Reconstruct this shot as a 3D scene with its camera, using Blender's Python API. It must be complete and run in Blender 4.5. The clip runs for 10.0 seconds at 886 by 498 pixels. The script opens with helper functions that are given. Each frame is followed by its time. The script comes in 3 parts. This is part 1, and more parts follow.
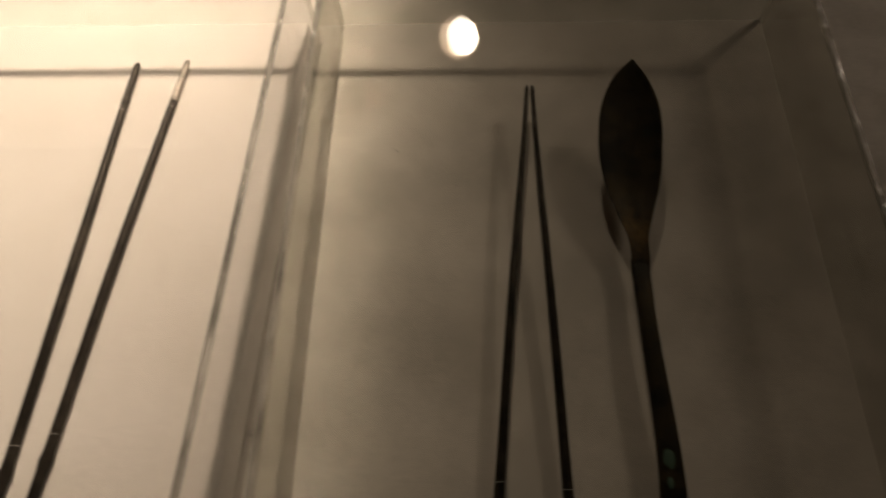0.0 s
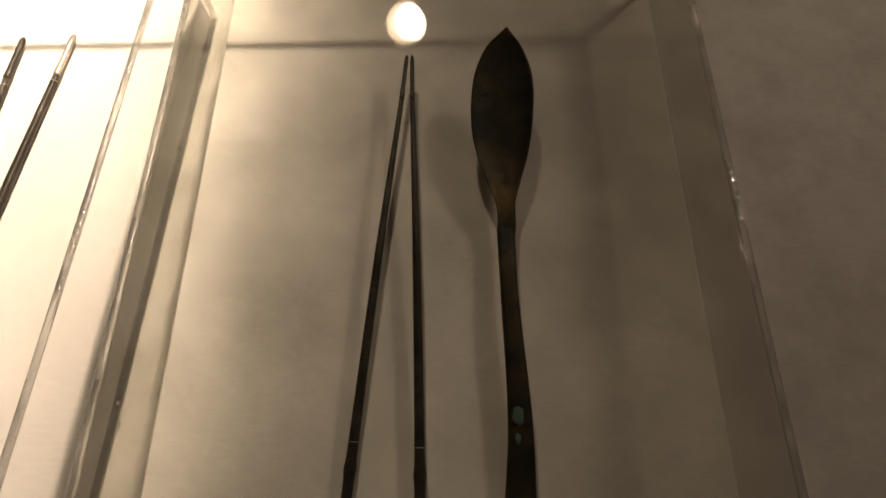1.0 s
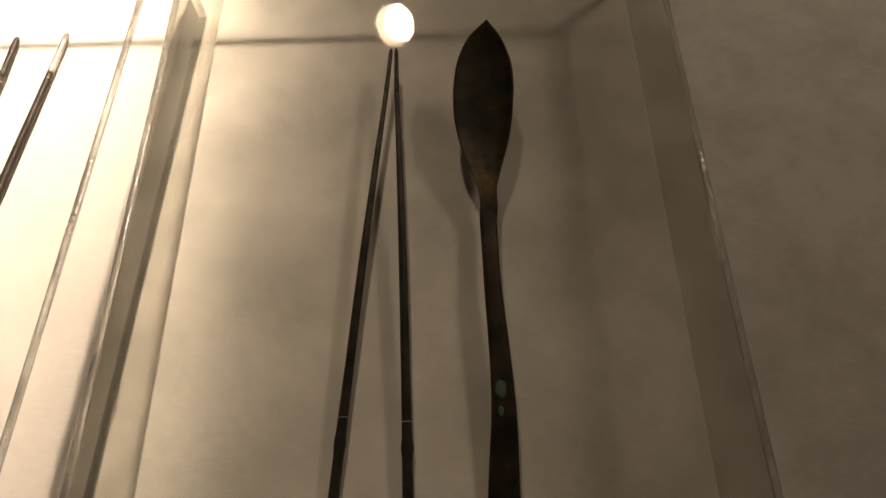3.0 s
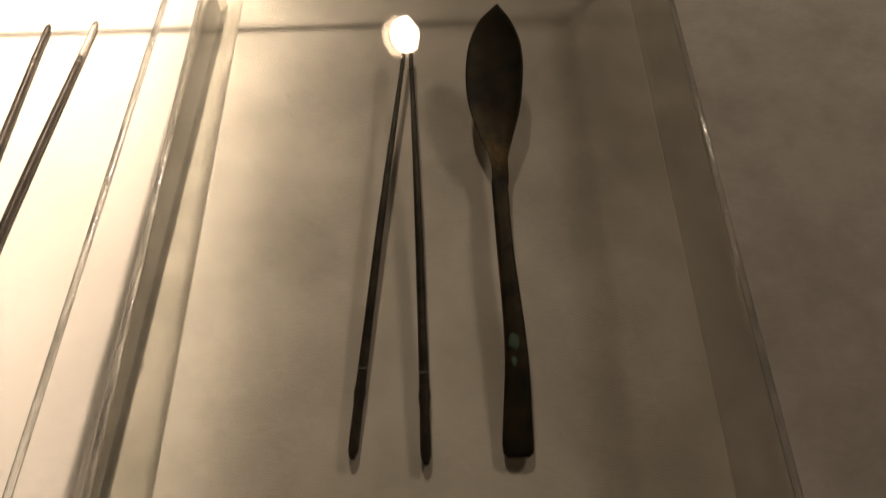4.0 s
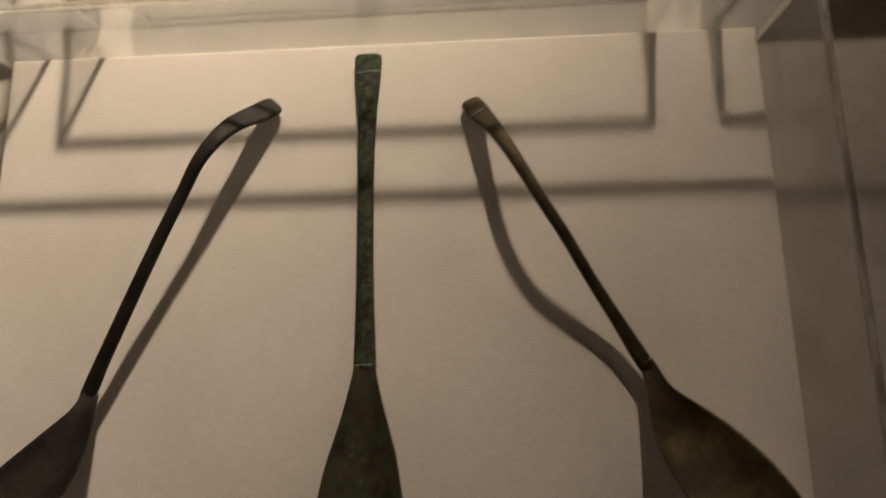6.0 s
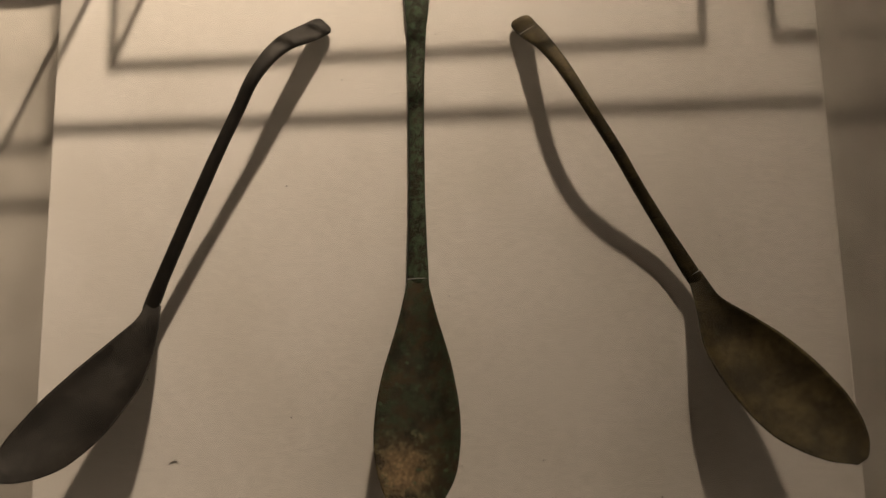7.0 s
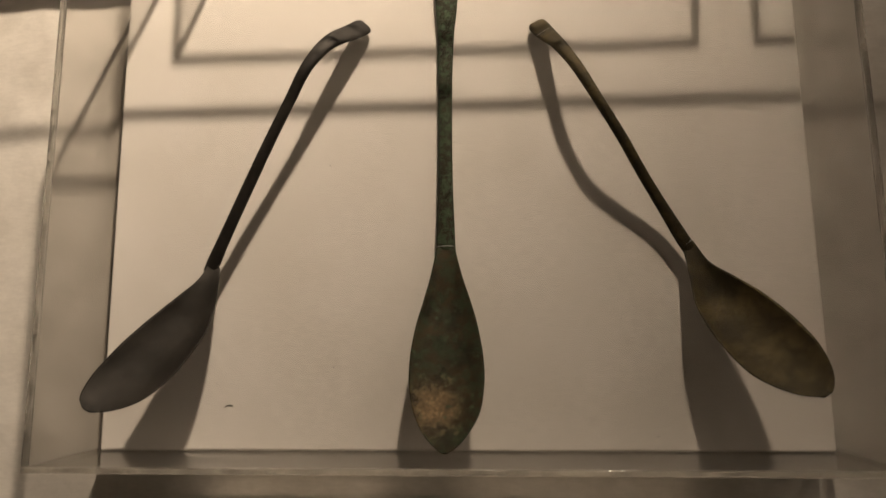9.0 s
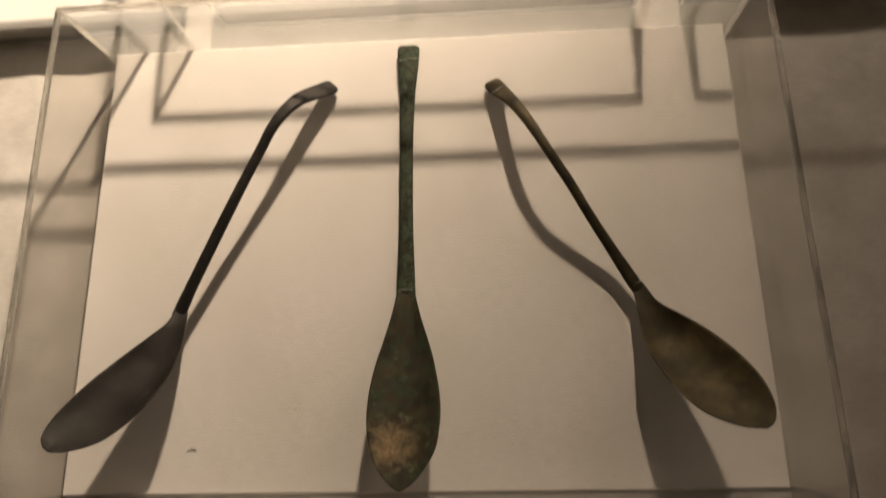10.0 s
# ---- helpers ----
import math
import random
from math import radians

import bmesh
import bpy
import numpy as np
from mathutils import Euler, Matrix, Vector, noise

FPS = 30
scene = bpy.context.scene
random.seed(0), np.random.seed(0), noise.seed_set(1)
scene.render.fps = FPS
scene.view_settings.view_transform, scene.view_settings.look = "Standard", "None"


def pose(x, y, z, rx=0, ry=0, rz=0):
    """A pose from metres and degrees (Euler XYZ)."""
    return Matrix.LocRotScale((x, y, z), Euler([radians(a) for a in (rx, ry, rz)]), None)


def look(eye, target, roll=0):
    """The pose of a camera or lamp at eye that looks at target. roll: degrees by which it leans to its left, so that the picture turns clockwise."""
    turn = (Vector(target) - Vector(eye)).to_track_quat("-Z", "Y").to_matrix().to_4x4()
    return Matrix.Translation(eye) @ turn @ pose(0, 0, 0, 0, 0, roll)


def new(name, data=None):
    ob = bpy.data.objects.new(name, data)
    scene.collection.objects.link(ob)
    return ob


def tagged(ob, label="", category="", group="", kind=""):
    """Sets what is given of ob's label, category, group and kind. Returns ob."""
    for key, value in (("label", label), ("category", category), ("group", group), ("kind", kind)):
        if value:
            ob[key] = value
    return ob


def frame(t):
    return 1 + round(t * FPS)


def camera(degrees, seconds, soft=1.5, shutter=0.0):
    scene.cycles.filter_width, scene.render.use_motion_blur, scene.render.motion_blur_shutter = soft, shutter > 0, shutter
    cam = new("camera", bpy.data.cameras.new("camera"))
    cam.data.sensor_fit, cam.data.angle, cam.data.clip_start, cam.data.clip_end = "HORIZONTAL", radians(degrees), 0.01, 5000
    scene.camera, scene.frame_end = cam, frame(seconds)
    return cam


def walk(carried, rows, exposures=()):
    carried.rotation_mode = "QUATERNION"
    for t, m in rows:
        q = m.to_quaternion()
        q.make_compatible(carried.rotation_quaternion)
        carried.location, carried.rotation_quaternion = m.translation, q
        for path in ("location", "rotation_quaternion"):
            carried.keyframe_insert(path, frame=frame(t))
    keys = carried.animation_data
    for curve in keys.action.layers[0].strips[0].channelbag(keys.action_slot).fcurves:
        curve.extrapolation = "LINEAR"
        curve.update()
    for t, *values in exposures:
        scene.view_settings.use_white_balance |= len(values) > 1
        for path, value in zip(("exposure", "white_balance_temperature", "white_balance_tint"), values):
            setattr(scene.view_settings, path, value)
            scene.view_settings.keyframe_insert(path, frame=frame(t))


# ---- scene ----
cam = camera(68.5, 10.0, shutter=0.5)
PATH = [
    (0, (0.017, 0.057, 0.328), (-0.101, 0.981, -1.442), -6.0),
    (0.5, (0.059, 0.047, 0.315), (-0.026, 0.986, -1.449), -4.4),
    (1, (0.081, 0.044, 0.32), (0.006, 0.954, -1.46), -4.5),
    (1.5, (0.089, 0.051, 0.327), (0.022, 0.97, -1.448), -5.0),
    (2, (0.093, 0.046, 0.331), (0.033, 0.965, -1.444), -4.3),
    (2.5, (0.09, 0.034, 0.327), (0.032, 0.932, -1.46), -4.5),
    (4, (0.079, -0.009, 0.325), (0.02, 0.977, -1.414), -4.2),
    (4.2, (0.072, -0.045, 0.315), (0.014, 0.938, -1.426), -4.3),
    (4.3, (0.062, -0.055, 0.316), (0.018, 0.893, -1.444), -3.7),
    (4.5, (0.037, -0.075, 0.323), (-0.011, 0.872, -1.438), -3.6),
    (5, (-0.067, -0.141, 0.332), (-0.115, 0.723, -1.471), -5.0),
    (5.5, (-0.143, -0.178, 0.338), (-0.211, 0.542, -1.527), -7.2),
    (6, (-0.203, -0.194, 0.33), (-0.342, 0.184, -1.629), -22.0),
    (7.5, (-0.226, -0.226, 0.346), (-0.398, 0.026, -1.63), -35.8),
    (8, (-0.227, -0.231, 0.363), (-0.402, 0.011, -1.615), -37.4),
    (8.5, (-0.231, -0.234, 0.373), (-0.403, 0.033, -1.602), -34.2),
    (9, (-0.237, -0.248, 0.38), (-0.401, 0.056, -1.59), -29.3),
    (9.5, (-0.218, -0.268, 0.381), (-0.376, 0.071, -1.584), -27.1),
    (10, (-0.213, -0.267, 0.39), (-0.366, 0.249, -1.536), -18.2),
]
walk(cam, [(t, look(eye, target, roll)) for t, eye, target, roll in PATH],
     exposures=((0.0, -1.12), (0.3, -0.75), (0.7, -0.15), (1.0, -0.05), (1.6, 0.06), (4.3, 0.10), (5.0, -0.15), (5.5, -0.46), (6.0, -0.58), (7.5, -0.25), (9.5, -0.12), (10.0, 0.03)))

# ---- light: one spotlight behind the cases (core, spill and an added half-space light), a weak soft one further along the rail ----
def spot(name, eye, target, power, size, blend, radius, colour):
    data = bpy.data.lights.new(name, "SPOT")
    data.energy, data.spot_size, data.spot_blend, data.shadow_soft_size, data.color = power, radians(size), blend, radius, colour
    ob = new(name, data)
    ob.matrix_world = look(eye, target)
    return ob


WARM = (1.0, 0.805, 0.61)
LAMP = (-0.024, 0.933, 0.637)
spot("spotlight", LAMP, (-0.51, 0.40, 0.0), 126.0, 68, 1.0, 0.030, WARM)
# Added half-space light; its straight edge imitates a strip mirrored by the west pane.
spot("spotlight_half_space", LAMP, (LAMP[0] - 0.9952, LAMP[1] - 0.0465, LAMP[2] + 0.0857), 26.0, 180, 0.02, 0.03, WARM)
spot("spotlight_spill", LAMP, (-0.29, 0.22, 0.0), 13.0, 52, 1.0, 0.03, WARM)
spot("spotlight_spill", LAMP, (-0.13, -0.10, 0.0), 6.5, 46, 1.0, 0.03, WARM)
spot("spotlight_far", (0.90, 1.02, 0.72), (0.06, 0.06, 0.0), 13.0, 84, 1.0, 0.10, WARM)
world = bpy.data.worlds.new("world")
world.use_nodes = True
world.node_tree.nodes["Background"].inputs[0].default_value = (0.9, 0.75, 0.6, 1)
world.node_tree.nodes["Background"].inputs[1].default_value = 0.05
scene.world = world


# ---- materials ----
def material(name):
    m = bpy.data.materials.new(name)
    m.use_nodes = True
    m.node_tree.nodes.clear()
    return m, m.node_tree.nodes, m.node_tree.links


def node(nodes, kind, **inputs):
    n = nodes.new(kind)
    for key, value in inputs.items():
        n.inputs[key.replace("_", " ")].default_value = value
    return n


def ramp(nodes, stops):
    r = nodes.new("ShaderNodeValToRGB")
    while len(r.color_ramp.elements) < len(stops):
        r.color_ramp.elements.new(0.5)
    for e, (p, c) in zip(r.color_ramp.elements, stops):
        e.position, e.color = p, (*c, 1)
    return r


def linen(name, light, dark, weave, relief, blotch, slubs):
    """Plain-woven cloth: threads both ways, slubs, faint stains."""
    m, n, l = material(name)
    out, bsdf, geo = n.new("ShaderNodeOutputMaterial"), node(n, "ShaderNodeBsdfPrincipled", Roughness=0.9), n.new("ShaderNodeTexCoord")
    bsdf.inputs["Specular IOR Level"].default_value = 0.15
    bsdf.inputs["Sheen Weight"].default_value = 0.1
    stain = node(n, "ShaderNodeTexNoise", Scale=blotch, Detail=5.0, Roughness=0.6)
    slub = node(n, "ShaderNodeTexNoise", Scale=330.0, Detail=4.0, Roughness=0.7)
    stretch = node(n, "ShaderNodeMapping", Scale=(0.45, 1.5, 1.0))
    l.new(geo.outputs["Object"], stain.inputs["Vector"])
    l.new(geo.outputs["Object"], stretch.inputs["Vector"])
    l.new(stretch.outputs[0], slub.inputs["Vector"])
    cols = ramp(n, [(0.3, dark), (0.62, light)])
    l.new(stain.outputs["Fac"], cols.inputs[0])
    fine = ramp(n, [(0.36, (slubs, slubs, slubs)), (0.64, (1, 1, 1))])
    l.new(slub.outputs["Fac"], fine.inputs[0])
    mix = n.new("ShaderNodeMix")
    mix.data_type, mix.blend_type = "RGBA", "MULTIPLY"
    mix.inputs[0].default_value = 1.0
    l.new(cols.outputs[0], mix.inputs[6])
    l.new(fine.outputs[0], mix.inputs[7])
    l.new(mix.outputs[2], bsdf.inputs["Base Color"])
    waves = []
    for sx, sy in ((0.35, 1.0), (1.0, 0.35)):
        turn = node(n, "ShaderNodeMapping", Scale=(sx, sy, 1.0))
        w = node(n, "ShaderNodeTexNoise", Scale=weave, Detail=2.0)
        l.new(geo.outputs["Object"], turn.inputs["Vector"])
        l.new(turn.outputs[0], w.inputs["Vector"])
        waves.append(w)
    add = n.new("ShaderNodeMath")
    l.new(waves[0].outputs["Fac"], add.inputs[0])
    l.new(waves[1].outputs["Fac"], add.inputs[1])
    both = n.new("ShaderNodeMath")
    l.new(add.outputs[0], both.inputs[0])
    l.new(slub.outputs["Fac"], both.inputs[1])
    bump = node(n, "ShaderNodeBump", Strength=relief * 0.35, Distance=0.0003)
    l.new(both.outputs[0], bump.inputs["Height"])
    l.new(bump.outputs[0], bsdf.inputs["Normal"])
    l.new(bsdf.outputs[0], out.inputs[0])
    return m


def bronze(name, base, worn, patina, amount, scale, shine, patch=None, flecks=None):
    """Old bronze: brown metal, worn patches, green or grey crust, pitting."""
    m, n, l = material(name)
    out, bsdf, geo = n.new("ShaderNodeOutputMaterial"), node(n, "ShaderNodeBsdfPrincipled"), n.new("ShaderNodeTexCoord")
    big = node(n, "ShaderNodeTexNoise", Scale=scale, Detail=6.0, Roughness=0.65)
    crust = node(n, "ShaderNodeTexNoise", Scale=scale * 2.3, Detail=8.0, Roughness=0.7)
    pits = node(n, "ShaderNodeTexNoise", Scale=scale * 7, Detail=7.0, Roughness=0.75)
    for t in (big, crust, pits):
        l.new(geo.outputs["Object"], t.inputs["Vector"])
    cols = ramp(n, [(0.40, base), (0.62, worn)])
    l.new(big.outputs["Fac"], cols.inputs[0])
    mask = ramp(n, [(0.66 - amount * 0.36, (0, 0, 0)), (0.76 - amount * 0.36, (1, 1, 1))])
    l.new(crust.outputs["Fac"], mask.inputs[0])
    mix = n.new("ShaderNodeMix")
    mix.data_type = "RGBA"
    l.new(mask.outputs[0], mix.inputs[0])
    l.new(cols.outputs[0], mix.inputs[6])
    mix.inputs[7].default_value = (*patina, 1)
    body = mix.outputs[2]
    if patch:
        x, y, z, r, tint = patch
        far, worn_on = n.new("ShaderNodeVectorMath"), n.new("ShaderNodeMath")
        far.operation, worn_on.operation = "DISTANCE", "MULTIPLY_ADD"
        far.inputs[1].default_value = (x, y, z)
        l.new(geo.outputs["Object"], far.inputs[0])
        l.new(crust.outputs["Fac"], worn_on.inputs[0])
        worn_on.inputs[1].default_value = -r * 4.6
        l.new(far.outputs["Value"], worn_on.inputs[2])
        fade = node(n, "ShaderNodeMapRange")
        for key, value in (("From Min", -r * 0.95), ("From Max", -r * 2.35)):
            fade.inputs[key].default_value = value
        l.new(worn_on.outputs[0], fade.inputs[0])
        rub = n.new("ShaderNodeMix")
        rub.data_type = "RGBA"
        l.new(fade.outputs[0], rub.inputs[0])
        l.new(body, rub.inputs[6])
        rub.inputs[7].default_value = (*tint, 1)
        body = rub.outputs[2]
    if flecks:
        dots, dot_mask, spotted = node(n, "ShaderNodeTexNoise", Scale=scale * 3.1, Detail=4.0, Roughness=0.6), ramp(n, [(0.60, (0, 0, 0)), (0.68, (1, 1, 1))]), n.new("ShaderNodeMix")
        spotted.data_type = "RGBA"
        l.new(geo.outputs["Object"], dots.inputs["Vector"])
        l.new(dots.outputs["Fac"], dot_mask.inputs[0])
        l.new(dot_mask.outputs[0], spotted.inputs[0])
        l.new(body, spotted.inputs[6])
        spotted.inputs[7].default_value = (*flecks, 1)
        body = spotted.outputs[2]
    speck = ramp(n, [(0.34, (0.4, 0.4, 0.4)), (0.66, (1.25, 1.25, 1.22))])
    l.new(pits.outputs["Fac"], speck.inputs[0])
    mul = n.new("ShaderNodeMix")
    mul.data_type, mul.blend_type = "RGBA", "MULTIPLY"
    mul.inputs[0].default_value = 1.0
    l.new(body, mul.inputs[6])
    l.new(speck.outputs[0], mul.inputs[7])
    l.new(mul.outputs[2], bsdf.inputs["Base Color"])
    rough = node(n, "ShaderNodeMapRange")
    rough.inputs["To Min"].default_value, rough.inputs["To Max"].default_value = shine, 0.8
    l.new(mask.outputs[0], rough.inputs[0])
    l.new(rough.outputs[0], bsdf.inputs["Roughness"])
    metal = node(n, "ShaderNodeMapRange")
    metal.inputs["To Min"].default_value, metal.inputs["To Max"].default_value = 0.35, 0.0
    l.new(mask.outputs[0], metal.inputs[0])
    l.new(metal.outputs[0], bsdf.inputs["Metallic"])
    bsdf.inputs["Specular IOR Level"].default_value = 0.22
    bump = node(n, "ShaderNodeBump", Strength=0.5, Distance=0.0006)
    l.new(pits.outputs["Fac"], bump.inputs["Height"])
    l.new(bump.outputs[0], bsdf.inputs["Normal"])
    l.new(bsdf.outputs[0], out.inputs[0])
    return m


def acrylic_pane(name, rough, tint=(0.975, 0.972, 0.965), smudge=0.0, dust_glow=0.0):
    m, n, l = material(name)
    out, clear, gloss = n.new("ShaderNodeOutputMaterial"), n.new("ShaderNodeBsdfTransparent"), node(n, "ShaderNodeBsdfGlossy", Roughness=rough)
    clear.inputs[0].default_value = (*tint, 1)
    through_ = clear.outputs[0]
    geo = n.new("ShaderNodeTexCoord")
    if smudge:
        cloud = node(n, "ShaderNodeTexNoise", Scale=16.0, Detail=4.0, Roughness=0.55)
        l.new(geo.outputs["Object"], cloud.inputs["Vector"])
        wipe = ramp(n, [(0.3, tuple(v - smudge for v in tint)), (0.65, tint)])
        l.new(cloud.outputs["Fac"], wipe.inputs[0])
        l.new(wipe.outputs[0], clear.inputs[0])
    if dust_glow:
        haze, add_dust_glow = n.new("ShaderNodeBsdfTranslucent"), n.new("ShaderNodeMixShader")
        haze.inputs[0].default_value = (0.8, 0.8, 0.78, 1)
        add_dust_glow.inputs[0].default_value = dust_glow
        l.new(clear.outputs[0], add_dust_glow.inputs[1])
        l.new(haze.outputs[0], add_dust_glow.inputs[2])
        through_ = add_dust_glow.outputs[0]
    facing, power, scale, mix = n.new("ShaderNodeLayerWeight"), n.new("ShaderNodeMath"), n.new("ShaderNodeMath"), n.new("ShaderNodeMixShader")
    power.operation, scale.operation = "POWER", "MULTIPLY_ADD"
    power.inputs[1].default_value, scale.inputs[1].default_value, scale.inputs[2].default_value = 5.0, 0.96, 0.04
    l.new(facing.outputs["Facing"], power.inputs[0])
    l.new(power.outputs[0], scale.inputs[0])
    l.new(scale.outputs[0], mix.inputs[0])
    l.new(through_, mix.inputs[1])
    l.new(gloss.outputs[0], mix.inputs[2])
    l.new(mix.outputs[0], out.inputs[0])
    return m


def acrylic_edge(name, low, high, glint):
    """Sawn and glued edge of acrylic sheet: clear in places, frosted in others."""
    m, n, l = material(name)
    out, geo = n.new("ShaderNodeOutputMaterial"), n.new("ShaderNodeTexCoord")
    clear, glass = n.new("ShaderNodeBsdfTransparent"), node(n, "ShaderNodeBsdfGlass", IOR=1.49, Roughness=0.04)
    frost, body = n.new("ShaderNodeBsdfTranslucent"), n.new("ShaderNodeMixShader")
    clear.inputs[0].default_value = (0.9, 0.9, 0.88, 1)
    frost.inputs[0].default_value = (0.85, 0.82, 0.76, 1)
    streak = node(n, "ShaderNodeTexNoise", Scale=45.0, Detail=4.0)
    l.new(geo.outputs["Object"], streak.inputs["Vector"])
    part_ = ramp(n, [(0.42, (low, low, low)), (0.66, (high, high, high))])
    l.new(streak.outputs["Fac"], part_.inputs[0])
    l.new(part_.outputs[0], body.inputs[0])
    l.new(glass.outputs[0], body.inputs[1])
    l.new(frost.outputs[0], body.inputs[2])
    mix = n.new("ShaderNodeMixShader")
    mix.inputs[0].default_value = 0.76
    l.new(clear.outputs[0], mix.inputs[1])
    l.new(body.outputs[0], mix.inputs[2])
    # saw marks and chips that catch the lamp
    chips = node(n, "ShaderNodeTexNoise", Scale=260.0, Detail=3.0)
    bump = node(n, "ShaderNodeBump", Strength=0.9, Distance=0.0008)
    gloss, top = node(n, "ShaderNodeBsdfGlossy", Roughness=0.16), n.new("ShaderNodeMixShader")
    l.new(geo.outputs["Object"], chips.inputs["Vector"])
    l.new(chips.outputs["Fac"], bump.inputs["Height"])
    l.new(bump.outputs[0], gloss.inputs["Normal"])
    patches = node(n, "ShaderNodeTexNoise", Scale=22.0, Detail=5.0, Roughness=0.7)
    l.new(geo.outputs["Object"], patches.inputs["Vector"])
    chipped = ramp(n, [(0.5, (0.03, 0.03, 0.03)), (0.62, (glint, glint, glint))])
    l.new(patches.outputs["Fac"], chipped.inputs[0])
    l.new(chipped.outputs[0], top.inputs[0])
    l.new(mix.outputs[0], top.inputs[1])
    l.new(gloss.outputs[0], top.inputs[2])
    l.new(top.outputs[0], out.inputs[0])
    return m


def paint(name, colour):
    m, n, l = material(name)
    out, bsdf, geo = n.new("ShaderNodeOutputMaterial"), node(n, "ShaderNodeBsdfPrincipled", Roughness=0.7), n.new("ShaderNodeTexCoord")
    t = node(n, "ShaderNodeTexNoise", Scale=3.0, Detail=5.0)
    l.new(geo.outputs["Object"], t.inputs["Vector"])
    c = ramp(n, [(0.3, tuple(v * 0.85 for v in colour)), (0.7, colour)])
    l.new(t.outputs["Fac"], c.inputs[0])
    l.new(c.outputs[0], bsdf.inputs["Base Color"])
    l.new(bsdf.outputs[0], out.inputs[0])
    return m


CLOTH = linen("table_linen", (0.70, 0.66, 0.60), (0.54, 0.505, 0.45), 900.0, 0.45, 24.0, 0.92)
BOARD = linen("board_linen", (0.80, 0.76, 0.71), (0.735, 0.695, 0.635), 1100.0, 0.40, 13.0, 0.88)
SMOKE = acrylic_pane("smudged_acrylic", 0.012, (0.975, 0.970, 0.935), 0.14)
PANE, SIDE, EDGE = acrylic_pane("clear_acrylic", 0.012), acrylic_pane("side_acrylic", 0.04), acrylic_edge("acrylic_edge", 0.10, 0.50, 0.5)
# Paler copy of the sawn edge, with lamp light through it painted in.
EDGE_LIT = acrylic_edge("lit_acrylic_edge", 0.60, 0.95, 0.35)
# Dust veil, made stronger to stand in for board light mirrored in the panes.
FRONT = acrylic_pane("front_acrylic", 0.015, dust_glow=0.15)
GREEN = bronze("green_bronze", (0.016, 0.014, 0.008), (0.056, 0.038, 0.018), (0.030, 0.043, 0.022), 0.52, 85.0, 0.55, (-0.2715, -0.277, 0.034, 0.0120, (0.24, 0.165, 0.088)), (0.070, 0.098, 0.052))
GREEN_ROD = bronze("green_bronze_rod", (0.018, 0.017, 0.011), (0.045, 0.042, 0.024), (0.062, 0.090, 0.052), 0.56, 120.0, 0.6, None, (0.10, 0.15, 0.09))
BROWN = bronze("brown_bronze", (0.030, 0.024, 0.012), (0.082, 0.062, 0.027), (0.045, 0.055, 0.032), 0.14, 55.0, 0.55)
GREY = bronze("grey_bronze", (0.017, 0.015, 0.013), (0.036, 0.032, 0.028), (0.026, 0.024, 0.021), 0.3, 50.0, 0.55)
DARK = bronze("dark_bronze", (0.016, 0.014, 0.010), (0.062, 0.046, 0.024), (0.024, 0.032, 0.025), 0.2, 60.0, 0.5, (0.1016, 0.2330, 0.010, 0.0125, (0.13, 0.082, 0.030)))
STICK = bronze("stick_bronze", (0.022, 0.018, 0.014), (0.06, 0.05, 0.04), (0.03, 0.035, 0.03), 0.15, 60.0, 0.35)
POLISH = bronze("polished_tip", (0.35, 0.31, 0.27), (0.55, 0.50, 0.45), (0.20, 0.17, 0.14), 0.1, 80.0, 0.22)
LENS, lens_nodes, lens_links = material("lamp_lens")
glow = node(lens_nodes, "ShaderNodeEmission", Color=(*WARM, 1), Strength=45.0)
lens_links.new(glow.outputs[0], lens_nodes.new("ShaderNodeOutputMaterial").inputs[0])
NYLON = paint("nylon", (0.75, 0.72, 0.68))
WALL = paint("case_paint", (0.20, 0.17, 0.14))


# ---- helpers for meshes ----
def mesh_of(name, verts, faces, mat, smooth=False):
    me = bpy.data.meshes.new(name)
    me.from_pydata([tuple(v) for v in verts], [], faces)
    me.materials.append(mat)
    if smooth:
        me.polygons.foreach_set("use_smooth", [True] * len(me.polygons))
    me.update()
    return me


def part(name, bm, mat, parent, label=""):
    me = bpy.data.meshes.new(name)
    bmesh.ops.recalc_face_normals(bm, faces=bm.faces)
    bm.to_mesh(me)
    bm.free()
    me.materials.append(mat)
    ob = new(name, me)
    ob.parent = parent
    return tagged(ob, label)


def box(x0, x1, y0, y1, z0, z1, bevel=0.0, segments=2):
    bm = bmesh.new()
    bmesh.ops.create_cube(bm, size=1.0)
    for v in bm.verts:
        v.co = ((x0 + x1) / 2 + v.co.x * (x1 - x0), (y0 + y1) / 2 + v.co.y * (y1 - y0), (z0 + z1) / 2 + v.co.z * (z1 - z0))
    if bevel:
        bmesh.ops.bevel(bm, geom=bm.edges[:], offset=bevel, segments=segments, affect="EDGES", profile=0.5)
    return bm


def thing(name, place, label, category, group=""):
    ob = new(name)
    ob.empty_display_size = 0.02
    ob.location = place
    return tagged(ob, label, category, group)


